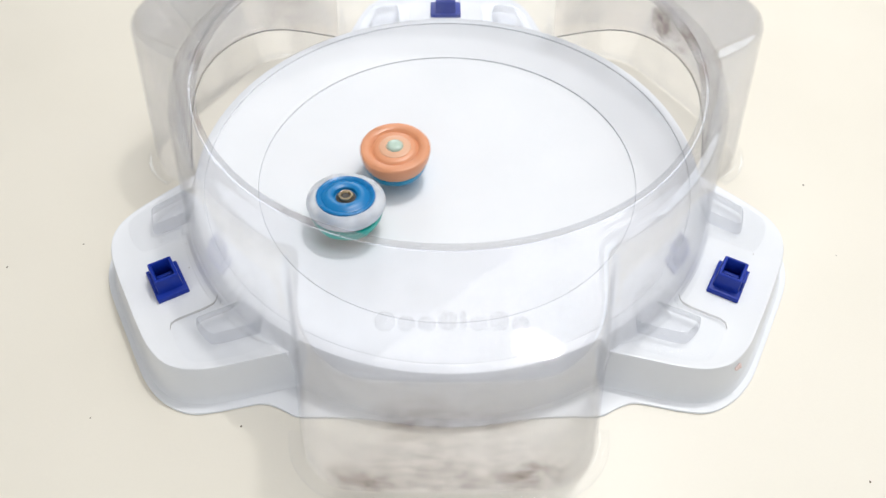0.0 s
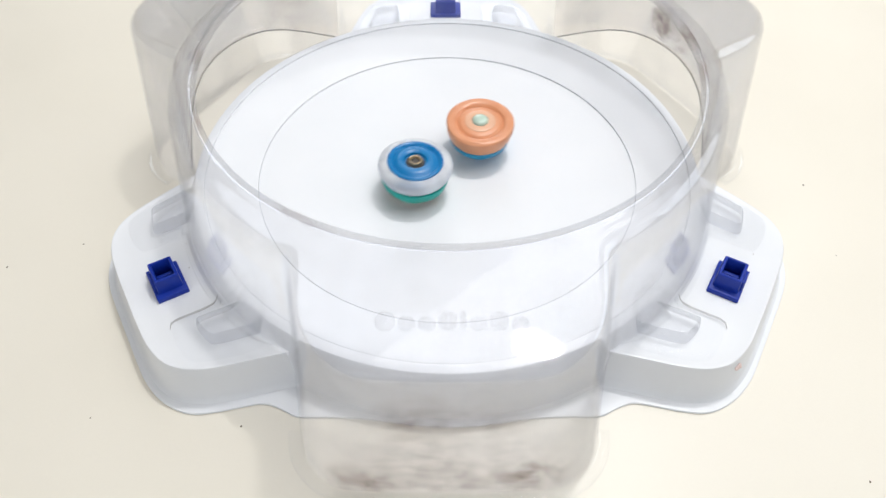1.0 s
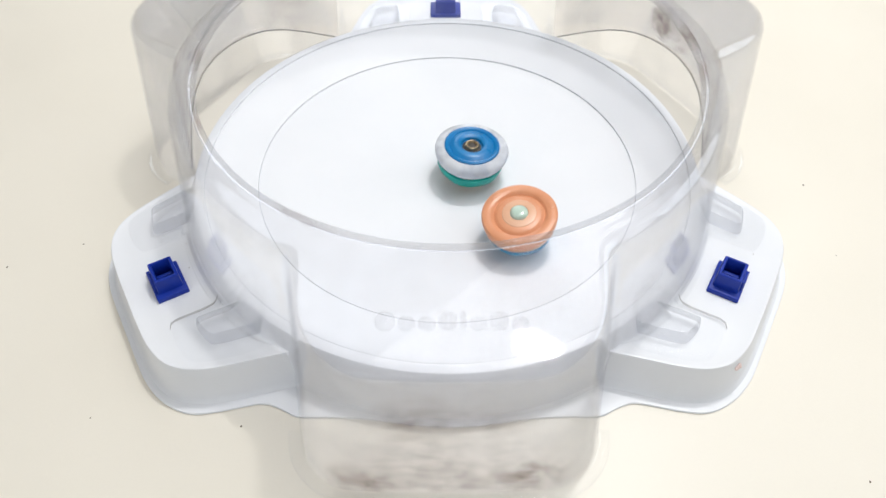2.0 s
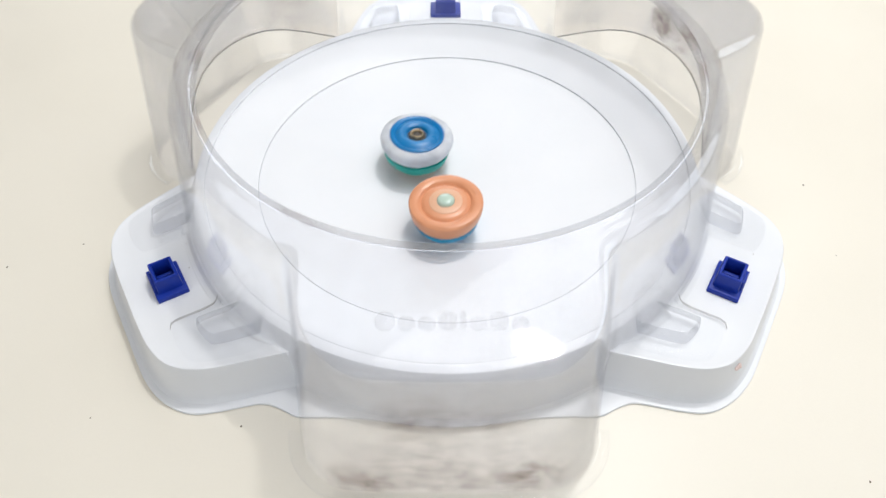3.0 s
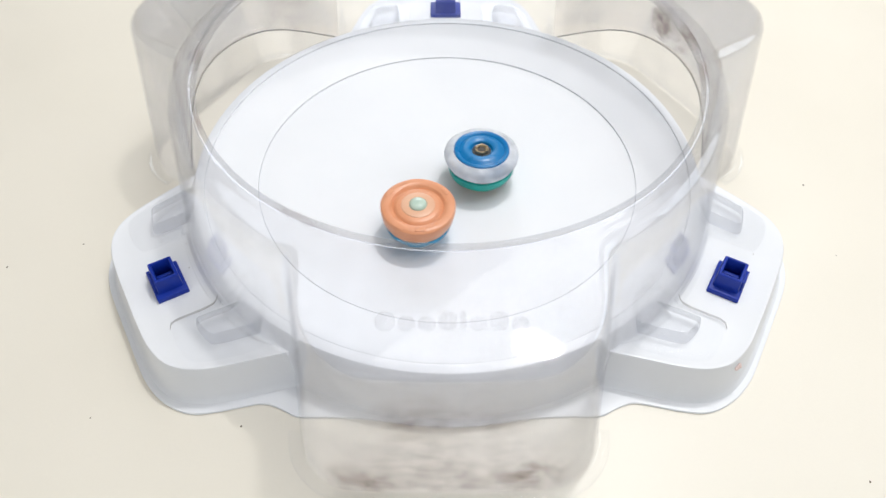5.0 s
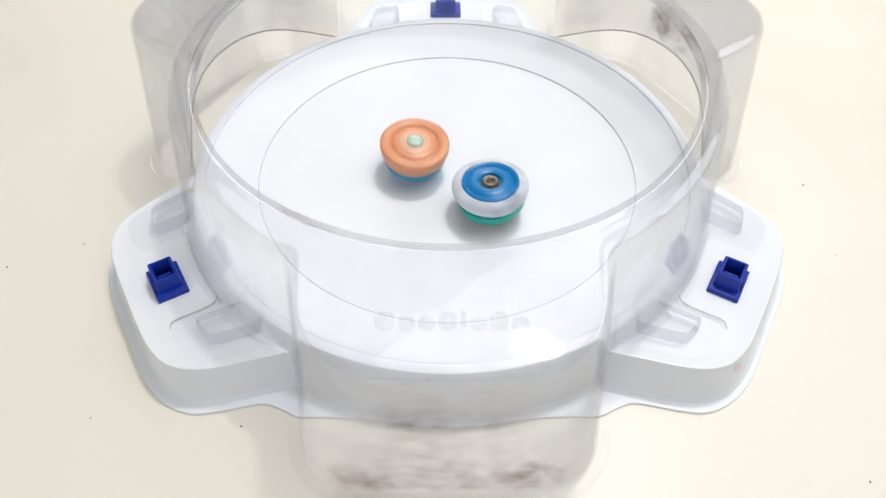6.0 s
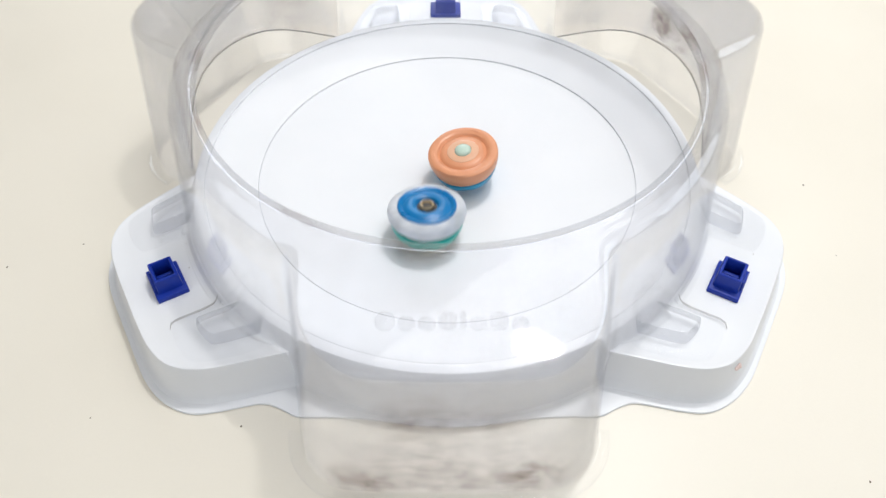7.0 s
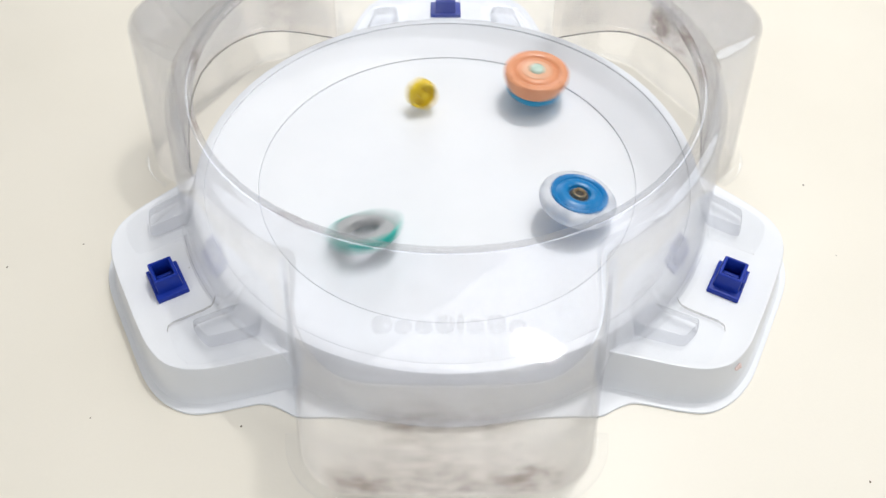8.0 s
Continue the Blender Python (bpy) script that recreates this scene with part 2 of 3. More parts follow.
def bowl_height(r):
    for (a, za), (b, zb) in zip(FLOOR_LINE, FLOOR_LINE[1:]):
        if r <= b:
            return za + (zb - za) * (r - a) / (b - a)
    return 0.0376


def tab_outline():
    half = [(0.130, 0.084), (0.150, 0.0780), (0.1656, 0.0737), (0.180, 0.0700), (0.192, 0.0655), (0.2005, 0.0600), (0.2075, 0.0515), (0.2115, 0.0370), (0.2122, 0.018)]
    pts = [(x, -y) for x, y in half] + [(x, y) for x, y in half[::-1]]
    return chaikin(pts, 2)


def flange_outline():
    pts = []
    half = [(0.2208, 0.019), (0.2206, 0.0385), (0.2165, 0.0560), (0.2065, 0.0712), (0.192, 0.0775), (0.1790, 0.0813), (0.1690, 0.0845), (0.1640, 0.0885), (0.1590, 0.0960), (0.1550, 0.1030)]
    for deg in THIRDS:
        c, s = math.cos(radians(deg)), math.sin(radians(deg))
        sector = [(x, -y) for x, y in half[::-1]] + half
        pts += [(x * c - y * s, x * s + y * c) for x, y in sector]
        for k in range(1, 8):
            a = radians(deg + 32 + k * 7)
            r = 0.1780 if k in (1, 7) else 0.1725
            pts.append((r * math.cos(a), r * math.sin(a)))
    return chaikin(pts, 2)


def build_base():
    base = thing("toy_stadium", "white plastic battle stadium base standing on the table", "toy stadium")
    prof = [(0, 0.0200), (0.02, 0.0201), (0.04, 0.0206), (0.06, 0.0215), (0.075, 0.0226), (0.09, 0.0240), (0.105, 0.0258), (0.115, 0.0271), (0.1212, 0.0278),
            (0.1223, 0.0281), (0.1226, 0.0274), (0.1229, 0.0275), (0.1231, 0.0287), (0.13, 0.0306), (0.14, 0.0335), (0.149, 0.0360), (0.1530, 0.0369), (0.1543, 0.0369),
            (0.1546, 0.0366), (0.1549, 0.0367), (0.1551, 0.0378), (0.1592, 0.0379), (0.1608, 0.0374), (0.1617, 0.0362), (0.1628, 0.0335), (0.1648, 0.0290), (0.1664, 0.0250), (0.1674, 0.0060), (0.1680, 0.0030), (0.1696, 0.0019), (0.1698, 0.0003)]
    part("bowl", lathe(prof, 240), WHITE, base, "white shallow dish with a fine ring groove")
    out = flange_outline()
    rows = [[(x, y, z) for x, y in inset(out, d)] for d, z in ((-0.0005, 0.0001), (0.0, 0.0006), (-0.0004, 0.0014), (-0.0012, 0.0016))]
    bm = loft(rows, cap_last=True)
    part("flange", bm, WHITE, base, "thin white foot flange")
    tab = tab_outline()
    steps = [(-0.012, TAB_Z - 0.0001), (-0.0022, TAB_Z), (-0.0014, TAB_Z + 0.0003), (-0.0006, TAB_Z + 0.0001), (0.0, TAB_Z - 0.0012), (0.0010, 0.018), (0.0032, 0.0055), (0.0042, 0.003), (0.0062, 0.0012)]
    for deg in THIRDS:
        turn = pose(0, 0, 0, 0, 0, deg)
        rows = [[(x, y, z) for x, y in inset(tab, d)] for d, z in steps]
        t = part("tab", loft(rows, cap_first=True), WHITE, base, "white tab with rounded corners")
        t.matrix_basis = turn
        rows = []
        for k in range(41):
            a = 1.35 * (k - 20)
            w = 1 - (abs(a) / 27) ** 6
            row = []
            for g, z in ((0.1585, 0.0380), (0.1605, 0.0377), (0.1625, 0.0362), (0.1650, 0.0330), (0.1675, 0.0300), (0.1695, 0.0284), (0.1720, 0.0277)):
                q = 0.1585 + (g - 0.1585) * (0.35 + 0.65 * w)
                row.append((q * math.cos(radians(a)), q * math.sin(radians(a)), z))
            rows.append(row)
        o = part("apron", loft(rows, closed=False), WHITE, base, "sloped white apron from dish to tab")
        o.matrix_basis = turn
        # a blue post with a hollow top, on a square foot
        c = part("clip", box(bmesh.new(), 0.1785, 0.1968, -0.0122, 0.0122, TAB_Z - 0.001, TAB_Z + 0.0030, 0.0008), BLUE, base, "dark blue plastic clip foot")
        c.matrix_basis = turn
        rows = []
        for hx, hy, z in ((0.0072, 0.0082, 0.0025), (0.0068, 0.0078, 0.0124), (0.0063, 0.0073, 0.0130), (0.0052, 0.0064, 0.0130), (0.0049, 0.0061, 0.0125), (0.0047, 0.0059, 0.0030)):
            rr = 0.0008
            ring = []
            for sx, sy, a0 in ((1, 1, 0), (-1, 1, 90), (-1, -1, 180), (1, -1, 270)):
                for k in range(4):
                    a = radians(a0 + 30 * k)
                    ring.append((0.1876 + sx * (hx - rr) + rr * math.cos(a), sy * (hy - rr) + rr * math.sin(a), TAB_Z + z))
            rows.append(ring)
        part("socket", loft(rows, cap_last=True), BLUE, c, "hollow dark blue square socket")
        part("crossbar", box(bmesh.new(), 0.1832, 0.1920, -0.0011, 0.0011, TAB_Z + 0.0034, TAB_Z + 0.0078, 0.0003), BLUE, c)
        part("lug", box(bmesh.new(), 0.1935, 0.1962, -0.0045, 0.0045, TAB_Z + 0.002, TAB_Z + 0.0095, 0.0006), BLUE, c)
    bm = bmesh.new()
    bmesh.ops.create_icosphere(bm, subdivisions=2, radius=0.0028)
    for v in bm.verts:
        v.co *= 0.75 + 0.5 * random.random()
        v.co.x *= 0.55
    smear = part("smear", bm, RED, base, "faint red smear")
    smear.matrix_basis = pose(0.1577, -0.1458, 0.0195, 0, 0, -42)
    return base


# ---- the clear cover ----
R_RIM, R_TOP, R_FOOT, Z_TOP = 0.1426, 0.159, 0.168, 0.1165


def cover_outline(ring, half, half_out, depth, corner):
    """One third, then turned: half the ring arc, side, rounded corner, front, and back again; the pocket narrows from half to half_out."""
    pts = []
    a0 = math.asin(half / ring)
    for k in range(26):
        a = -math.pi / 3 + (math.pi / 3 - a0) * k / 26
        pts.append((ring * math.cos(a), ring * math.sin(a)))
    d0 = math.sqrt(ring ** 2 - half ** 2)
    for k in range(14):
        pts.append((d0 + (depth - corner - d0) * k / 14, -half))
    for k in range(16):
        a = -math.pi / 2 + (math.pi / 2) * k / 16
        pts.append((depth - corner + corner * math.cos(a), -half + corner + corner * math.sin(a)))
    front = [(depth + 0.0012 * (1 - (2 * k / 24 - 1) ** 2), (-half + corner) * (1 - 2 * k / 24)) for k in range(24)]
    mirrored = [(x, -y) for x, y in pts[::-1]]
    third = pts + front + [(depth, half - corner)] + mirrored[:-1]
    narrow = 1 - half_out / half
    third = [(x, y * (1 - narrow * max(0.0, x - d0) / (depth - d0))) for x, y in third]
    full = []
    for deg in POCKETS:
        c, s = math.cos(radians(deg)), math.sin(radians(deg))
        full += [(x * c - y * s, x * s + y * c) for x, y in third]
    n = len(full)
    for _ in range(5):
        full = [tuple((full[i - 1][c] + 2 * full[i][c] + full[(i + 1) % n][c]) / 4 for c in (0, 1)) for i in range(n)]
    return full


# the arch under the ring wall: degrees from the back tab, and height
ARCH_U = (30, 35, 40, 46, 52, 58, 64, 70, 76, 81, 85, 88, 90)
ARCH_Z = (0.0315, 0.0400, 0.0490, 0.0590, 0.0670, 0.0722, 0.0755, 0.0772, 0.0765, 0.0715, 0.0610, 0.0440, 0.0300)


def roof_drop(x, y):
    """How far the pocket roofs have sloped down at this place of the plan."""
    return 0.105 * max(0.0, math.hypot(x, y) - 0.1490)


def pocket_share(x, y):
    """1 in a pocket, 0 on the ring, by the plan."""
    best = 0.0
    for deg in POCKETS:
        c, s = math.cos(radians(deg)), math.sin(radians(deg))
        d, l = x * c + y * s, -x * s + y * c
        if d > 0.1:
            best = max(best, min(1.0, max(0.0, (0.0885 - abs(l)) / 0.007)))
    return best


def build_cover():
    cover = thing("stadium_cover", "clear scuffed plastic cover with three pockets on the white base", "toy stadium cover")
    top = cover_outline(R_TOP, 0.0765, 0.0650, 0.2060, 0.036)
    low = cover_outline(R_FOOT, 0.0815, 0.0775, 0.2075, 0.029)
    ring = [(math.cos(math.atan2(y, x)), math.sin(math.atan2(y, x))) for x, y in top]
    rows = []
    for r, z in ((0.1452, 0.1168), (0.1470, 0.1166), (0.1480, 0.1165)):
        rows.append([(r * c, r * s, z) for c, s in ring])
    # the edge is rounder on the ring than on the pockets
    soft_edge = [0.0095 - 0.0030 * min(1.0, max(0.0, (math.hypot(x, y) - R_TOP) / 0.025)) for x, y in top]
    for k in range(-1, 9):
        a = math.pi / 2 * max(k, 0) / 8
        row = []
        for i, e in enumerate(soft_edge):
            p, q, r = Vector(top[i - 1]), Vector(top[i]), Vector(top[(i + 1) % len(top)])
            t = (r - p).normalized()
            d = -e * (1 - math.sin(a)) - (0.0008 if k < 0 else 0.0)
            x, y = q.x + t.y * d, q.y - t.x * d
            row.append((x, y, Z_TOP - roof_drop(x, y) - e * (1 - math.cos(a))))
        rows.append(row)
    solid(part("shell", loft(rows), CLEAR, cover, "clear flat top with three pocket roofs", angle=60), 0.0011, rim=False)
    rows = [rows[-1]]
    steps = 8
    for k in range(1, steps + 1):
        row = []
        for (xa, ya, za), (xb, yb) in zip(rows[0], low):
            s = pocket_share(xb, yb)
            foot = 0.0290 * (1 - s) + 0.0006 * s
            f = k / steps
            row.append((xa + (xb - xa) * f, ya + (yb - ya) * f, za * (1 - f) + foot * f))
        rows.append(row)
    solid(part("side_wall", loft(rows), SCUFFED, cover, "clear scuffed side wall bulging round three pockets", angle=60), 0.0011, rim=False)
    # raised lip round the opening
    part("rim", lathe([(0.1421, 0.1140), (0.1419, 0.1180), (0.1424, 0.1189), (0.1436, 0.1192), (0.1448, 0.1190), (0.1454, 0.1184), (0.1457, 0.1168), (0.1446, 0.1166), (0.1438, 0.1160), (0.1431, 0.1140), (0.1421, 0.1140)], 240), RIM, cover, "clear rolled rim")
    for deg in POCKETS:
        if deg != 270:
            # the ring wall goes on across the back pockets, cut out below by an arch that is higher towards the front
            rows = []
            n = 48
            hand = -1 if deg == 30 else 1
            for j in range(9):
                row = []
                for k in range(n + 1):
                    u = 30 + 60 * k / n
                    a = radians(90 + hand * u)
                    low_z = float(np.interp(u, ARCH_U, ARCH_Z))
                    z = 0.1120 + (low_z - 0.1120) * j / 8
                    r = R_FOOT - 0.009 * (z - 0.029) / 0.079
                    row.append((r * math.cos(a), r * math.sin(a), z))
                rows.append(row)
            solid(part("arch_wall", loft(rows, closed=False), BAFFLE, cover, "clear dusty baffle with an arched opening"), 0.0009)
            # the cut edge of the arch
            rows = [[(x * (1 + g), y * (1 + g), z + h) for x, y, z in rows[-1]] for g, h in ((0.001, 0.0002), (-0.0045, 0.0002), (-0.0045, -0.0006), (0.001, -0.0006), (0.001, 0.0002))]
            part("arch_edge", loft(rows, closed=False), EDGE, cover, "thin cut edge of the arch")
        # foot strip of the pocket on the table
        c, s = math.cos(radians(deg)), math.sin(radians(deg))
        path = [(x, y) for x, y in low if (x * c + y * s) > 0.172]
        path.sort(key=lambda q: math.atan2(-q[0] * s + q[1] * c, q[0] * c + q[1] * s))
        outer = []
        for k, (x, y) in enumerate(path):
            a, b = Vector(path[max(0, k - 1)]), Vector(path[min(len(path) - 1, k + 1)])
            t = (b - a).normalized()
            outer.append((x + t.y * 0.0070, y - t.x * 0.0070))
        mid = [((a[0] + b[0]) / 2, (a[1] + b[1]) / 2) for a, b in zip(path, outer)]
        rows = [[(x, y, 0.0026) for x, y in path], [(x, y, 0.0020) for x, y in mid], [(x, y, 0.0019) for x, y in outer]]
        solid(part("pocket_foot", loft(rows, closed=False), THIN, cover, "thin clear foot strip"), 0.0008)
    for deg in THIRDS:
        turn = pose(0, 0, 0, 0, 0, deg)
        for side in (1, -1):
            # stepped foot pads on the tab, one on each side of the clip
            half = [(0.1655, 0.0240), (0.1690, 0.0285), (0.176, 0.0295), (0.190, 0.0292), (0.1950, 0.0300), (0.1968, 0.040), (0.1965, 0.0520), (0.1935, 0.0600), (0.176, 0.0665), (0.152, 0.0710), (0.149, 0.052)]
            pts = [(x, y * side) for x, y in half]
            if side < 0:
                pts = pts[::-1]
            pts = chaikin(pts, 1)
            rows = [[(x, y, z) for x, y in inset(pts, d)] for d, z in ((0, TAB_Z + 0.0006), (-0.0003, TAB_Z + 0.0016), (-0.0008, TAB_Z + 0.0019), (-0.004, TAB_Z + 0.0019))]
            o = part("foot_pad", loft(rows, cap_first=True, cap_last=True), THIN, cover, "clear stepped foot pad")
            o.matrix_basis = turn
            blk = [(0.150, 0.041), (0.1795, 0.0385), (0.1825, 0.0400), (0.1795, 0.0530), (0.1770, 0.0550), (0.147, 0.0610)]
            pts = [(x, y * side) for x, y in blk]
            if side < 0:
                pts = pts[::-1]
            pts = chaikin(pts, 1)
            rows = [[(x, y, z) for x, y in inset(pts, d)] for d, z in ((0.0016, TAB_Z + 0.0020), (0.0002, TAB_Z + 0.0088), (-0.0006, TAB_Z + 0.0097))]
            step = part("step_block", loft(rows), STEP_SIDE, cover, "hollow raised clear step with shade tinted into its sides")
            step.matrix_basis = turn
            rows = [[(x, y, z) for x, y in inset(pts, d)] for d, z in ((-0.0006, TAB_Z + 0.0097), (-0.0014, TAB_Z + 0.0100), (-0.0020, TAB_Z + 0.0100))]
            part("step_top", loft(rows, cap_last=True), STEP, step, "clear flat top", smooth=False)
            # the pad's cut edge, a fine dark line round the clip's cut-out
            line = [(x, y * side) for x, y in ((0.1650, 0.0225), (0.1672, 0.0262), (0.1700, 0.0284), (0.1750, 0.0291), (0.1850, 0.0290), (0.1915, 0.0288), (0.1948, 0.0300), (0.1963, 0.0335))]
            rows = [[(x + g, y + g * side, TAB_Z + h) for x, y in line] for g, h in ((-0.0003, 0.0020), (0.0003, 0.0022), (0.0003, 0.0008))]
            if (deg, side) in ((210, 1), (330, -1)):
                o = part("pad_edge", loft(rows, closed=False), EDGE, cover, "fine dark cut edge")
                o.matrix_basis = turn
        # thin foot edge of the ring wall beside the clip
        rows = []
        for r, z in ((0.1676, 0.0004), (0.1690, 0.0006), (0.1693, 0.0014), (0.1676, 0.0026)):
            rows.append([(r * math.cos(radians(a)), r * math.sin(radians(a)), TAB_Z + z) for a in np.linspace(-10.4, 10.4, 25)])
        o = part("foot_edge", loft(rows, closed=False), RIM, cover, "thin clear foot edge")
        o.matrix_basis = turn
    # a row of embossed marks on the front pocket's top, plain bars
    widths = (0.0085, 0.0075, 0.0075, 0.0080, 0.0030, 0.0075, 0.0080, 0.0075)
    x = -0.0325
    for i, w in enumerate(widths):
        h = 0.0098 if i in (0, 3, 4, 6) else 0.0072
        bar = chaikin([(x, -0.1855), (x + w, -0.1855), (x + w, -0.1855 + h), (x, -0.1855 + h)], 1)
        bar = [(p, q * 0.9 + (-0.1855 + h / 2) * 0.1) for p, q in bar]
        rows = [[(p, q, Z_TOP - roof_drop(p, q) + z) for p, q in inset(bar, d)] for d, z in ((0.0, -0.0002), (-0.0003, 0.0005), (-0.0008, 0.0008))]
        part("embossed_bar", loft(rows, cap_last=True), MARK, cover)
        x += w + 0.0011
    return cover


# ---- the spinning tops ----
def wobble(n, amount, lo=0.0, hi=1.0):
    return lambda a, r, z: 1.0 + (amount * math.cos(n * a) if lo <= z <= hi else 0.0)


def build_orange_top():
    top = thing("spinning_top", "orange spinning top with a cyan disc, turning in the dish", "spinning top", "spinning tops")
    part("layer", lathe([(0.0, 0.0132), (0.0186, 0.0132), (0.0202, 0.0140), (0.0215, 0.0168), (0.0224, 0.0204), (0.0227, 0.0232), (0.0226, 0.0247), (0.0218, 0.0256), (0.0200, 0.0260), (0.0180, 0.0259),
                         (0.0164, 0.0253), (0.0157, 0.0243), (0.0151, 0.0239), (0.0146, 0.0241), (0.0140, 0.0248), (0.0126, 0.0253), (0.0102, 0.0256), (0.0085, 0.0256), (0.0, 0.0252)], 96, wobble(3, 0.008, 0.018, 0.0252)), ORANGE, top, "orange plastic energy layer")
    part("inner_ring", lathe([(0.0106, 0.0252), (0.0100, 0.0259), (0.0076, 0.0264), (0.0056, 0.0264), (0.0050, 0.0254), (0.0106, 0.0246)], 72), CREAM, top, "paler orange ring")
    part("centre_cap", lathe([(0.0055, 0.0254), (0.0052, 0.0270), (0.0043, 0.0279), (0.0025, 0.0284), (0.0, 0.0285)], 48), PEARL, top, "mint pearl cap")
    part("disc", lathe([(0.0, 0.0055), (0.0146, 0.0057), (0.0168, 0.0065), (0.0188, 0.0084), (0.0200, 0.0112), (0.0203, 0.0130), (0.0197, 0.0137), (0.0, 0.0137)], 96, wobble(6, 0.01)), CYAN, top, "cyan lower disc")
    part("driver", lathe([(0.0, 0.0002), (0.0022, 0.0004), (0.0030, 0.0010), (0.0040, 0.0024), (0.0080, 0.0040), (0.0104, 0.0052), (0.0104, 0.0060), (0.0, 0.0060)], 48), CYAN, top, "cyan tip")
    # three shallow ridges on the upper face
    for k in range(3):
        o = part("ridge", box(bmesh.new(), 0.0184, 0.0212, -0.0030, 0.0030, 0.0252, 0.02625, 0.0004), ORANGE, top)
        o.matrix_basis = pose(0, 0, 0, 0, 0, 120 * k)
    return top


def build_blue_layer():
    top = thing("top_layer", "blue and milky clear layer of a spinning top", "spinning top", "spinning tops")
    part("clear_ring", lathe([(0.0160, 0.0156), (0.0208, 0.0158), (0.0226, 0.0172), (0.0237, 0.0198), (0.0240, 0.0218), (0.0235, 0.0236), (0.0220, 0.0250), (0.0200, 0.0258), (0.0184, 0.0258), (0.0172, 0.0246), (0.0160, 0.0156)], 96, wobble(3, 0.008)), L_CLEAR, top, "milky clear outer ring")
    part("blue_disc", lathe([(0.0, 0.0140), (0.0166, 0.0140), (0.0179, 0.0252), (0.0177, 0.0263), (0.0169, 0.0267), (0.0154, 0.0262), (0.0146, 0.0253), (0.0139, 0.0255), (0.0127, 0.0266), (0.0104, 0.0272),
                             (0.0084, 0.0270), (0.0072, 0.0262), (0.0066, 0.0246), (0.0, 0.0242)], 96), L_BLUE, top, "glossy blue dished face")
    part("chip_seat", lathe([(0.0063, 0.0244), (0.0060, 0.0248), (0.0044, 0.0249), (0.0, 0.0249)], 48), DARK, top, "dark seat round the chip")
    part("chip_ring", lathe([(0.0046, 0.0244), (0.0046, 0.0260), (0.0042, 0.0268), (0.0034, 0.0269), (0.0028, 0.0262), (0.0026, 0.0250)], 48, wobble(6, 0.03)), BRASS, top, "bronze ring round a dark recess")
    part("chip_recess", lathe([(0.0031, 0.0250), (0.0026, 0.0258), (0.0, 0.0260)], 32), DARK, top, "dark recess")
    return top


def build_teal_disc():
    top = thing("top_disc", "grey metal disc with a teal plastic frame", "spinning top disc", "spinning tops")
    part("metal_disc", lathe([(0.0105, 0.0090), (0.0188, 0.0090), (0.0198, 0.0108), (0.0198, 0.0138), (0.0190, 0.0146), (0.0112, 0.0146), (0.0105, 0.0140), (0.0105, 0.0090)], 96, wobble(8, 0.012)), METAL, top, "grey cast metal ring")
    part("frame", lathe([(0.0178, 0.0070), (0.0194, 0.0070), (0.0206, 0.0090), (0.0216, 0.0120), (0.0214, 0.0140), (0.0198, 0.0141), (0.0198, 0.0090), (0.0178, 0.0070)], 96, wobble(6, 0.012)), TEAL, top, "teal plastic frame")
    return top


def build_driver():
    top = thing("top_driver", "small yellow plastic driver tip of a spinning top", "spinning top driver", "spinning tops")
    part("body", lathe([(0.0, 0.0028), (0.0034, 0.0030), (0.0070, 0.0044), (0.0096, 0.0058), (0.0108, 0.0070), (0.0108, 0.0084), (0.0100, 0.0088), (0.0094, 0.0136), (0.0090, 0.0140), (0.0080, 0.0139), (0.0078, 0.0090), (0.0, 0.0090)], 64, wobble(6, 0.015)), YELLOW, top, "yellow cup")
    part("tip", lathe([(0.0, 0.0002), (0.0020, 0.0004), (0.0028, 0.0012), (0.0036, 0.0034)], 32), YELLOW, top, "yellow tip")
    for k in range(2):
        o = part("prong", box(bmesh.new(), 0.0086, 0.0104, -0.0028, 0.0028, 0.0080, 0.0126, 0.0006), YELLOW, top)
        o.matrix_basis = pose(0, 0, 0, 0, 0, 180 * k)
    part("stem", lathe([(0.0030, 0.0088), (0.0030, 0.0130), (0.0024, 0.0136), (0.0, 0.0136)], 32), YELLOW, top)
    return top


build_room()
build_table()
base = build_base()
cover = build_cover()
orange_top = build_orange_top()
top_layer = build_blue_layer()
top_disc = build_teal_disc()
top_driver = build_driver()


# ---- what moves ----


def spin(x, y, lean_x, lean_y, turn):
    """A top on its tip in the dish, leaning, turned by so many degrees."""
    z = bowl_height(math.hypot(x, y)) + 0.0002
    return pose(x, y, z, -lean_y, lean_x) @ pose(0, 0, 0, 0, 0, turn)


def loose(x, y, z, rx, ry, turn):
    """A loose piece in the air or on the dish."""
    return pose(x, y, z, rx, ry) @ pose(0, 0, 0, 0, 0, turn)


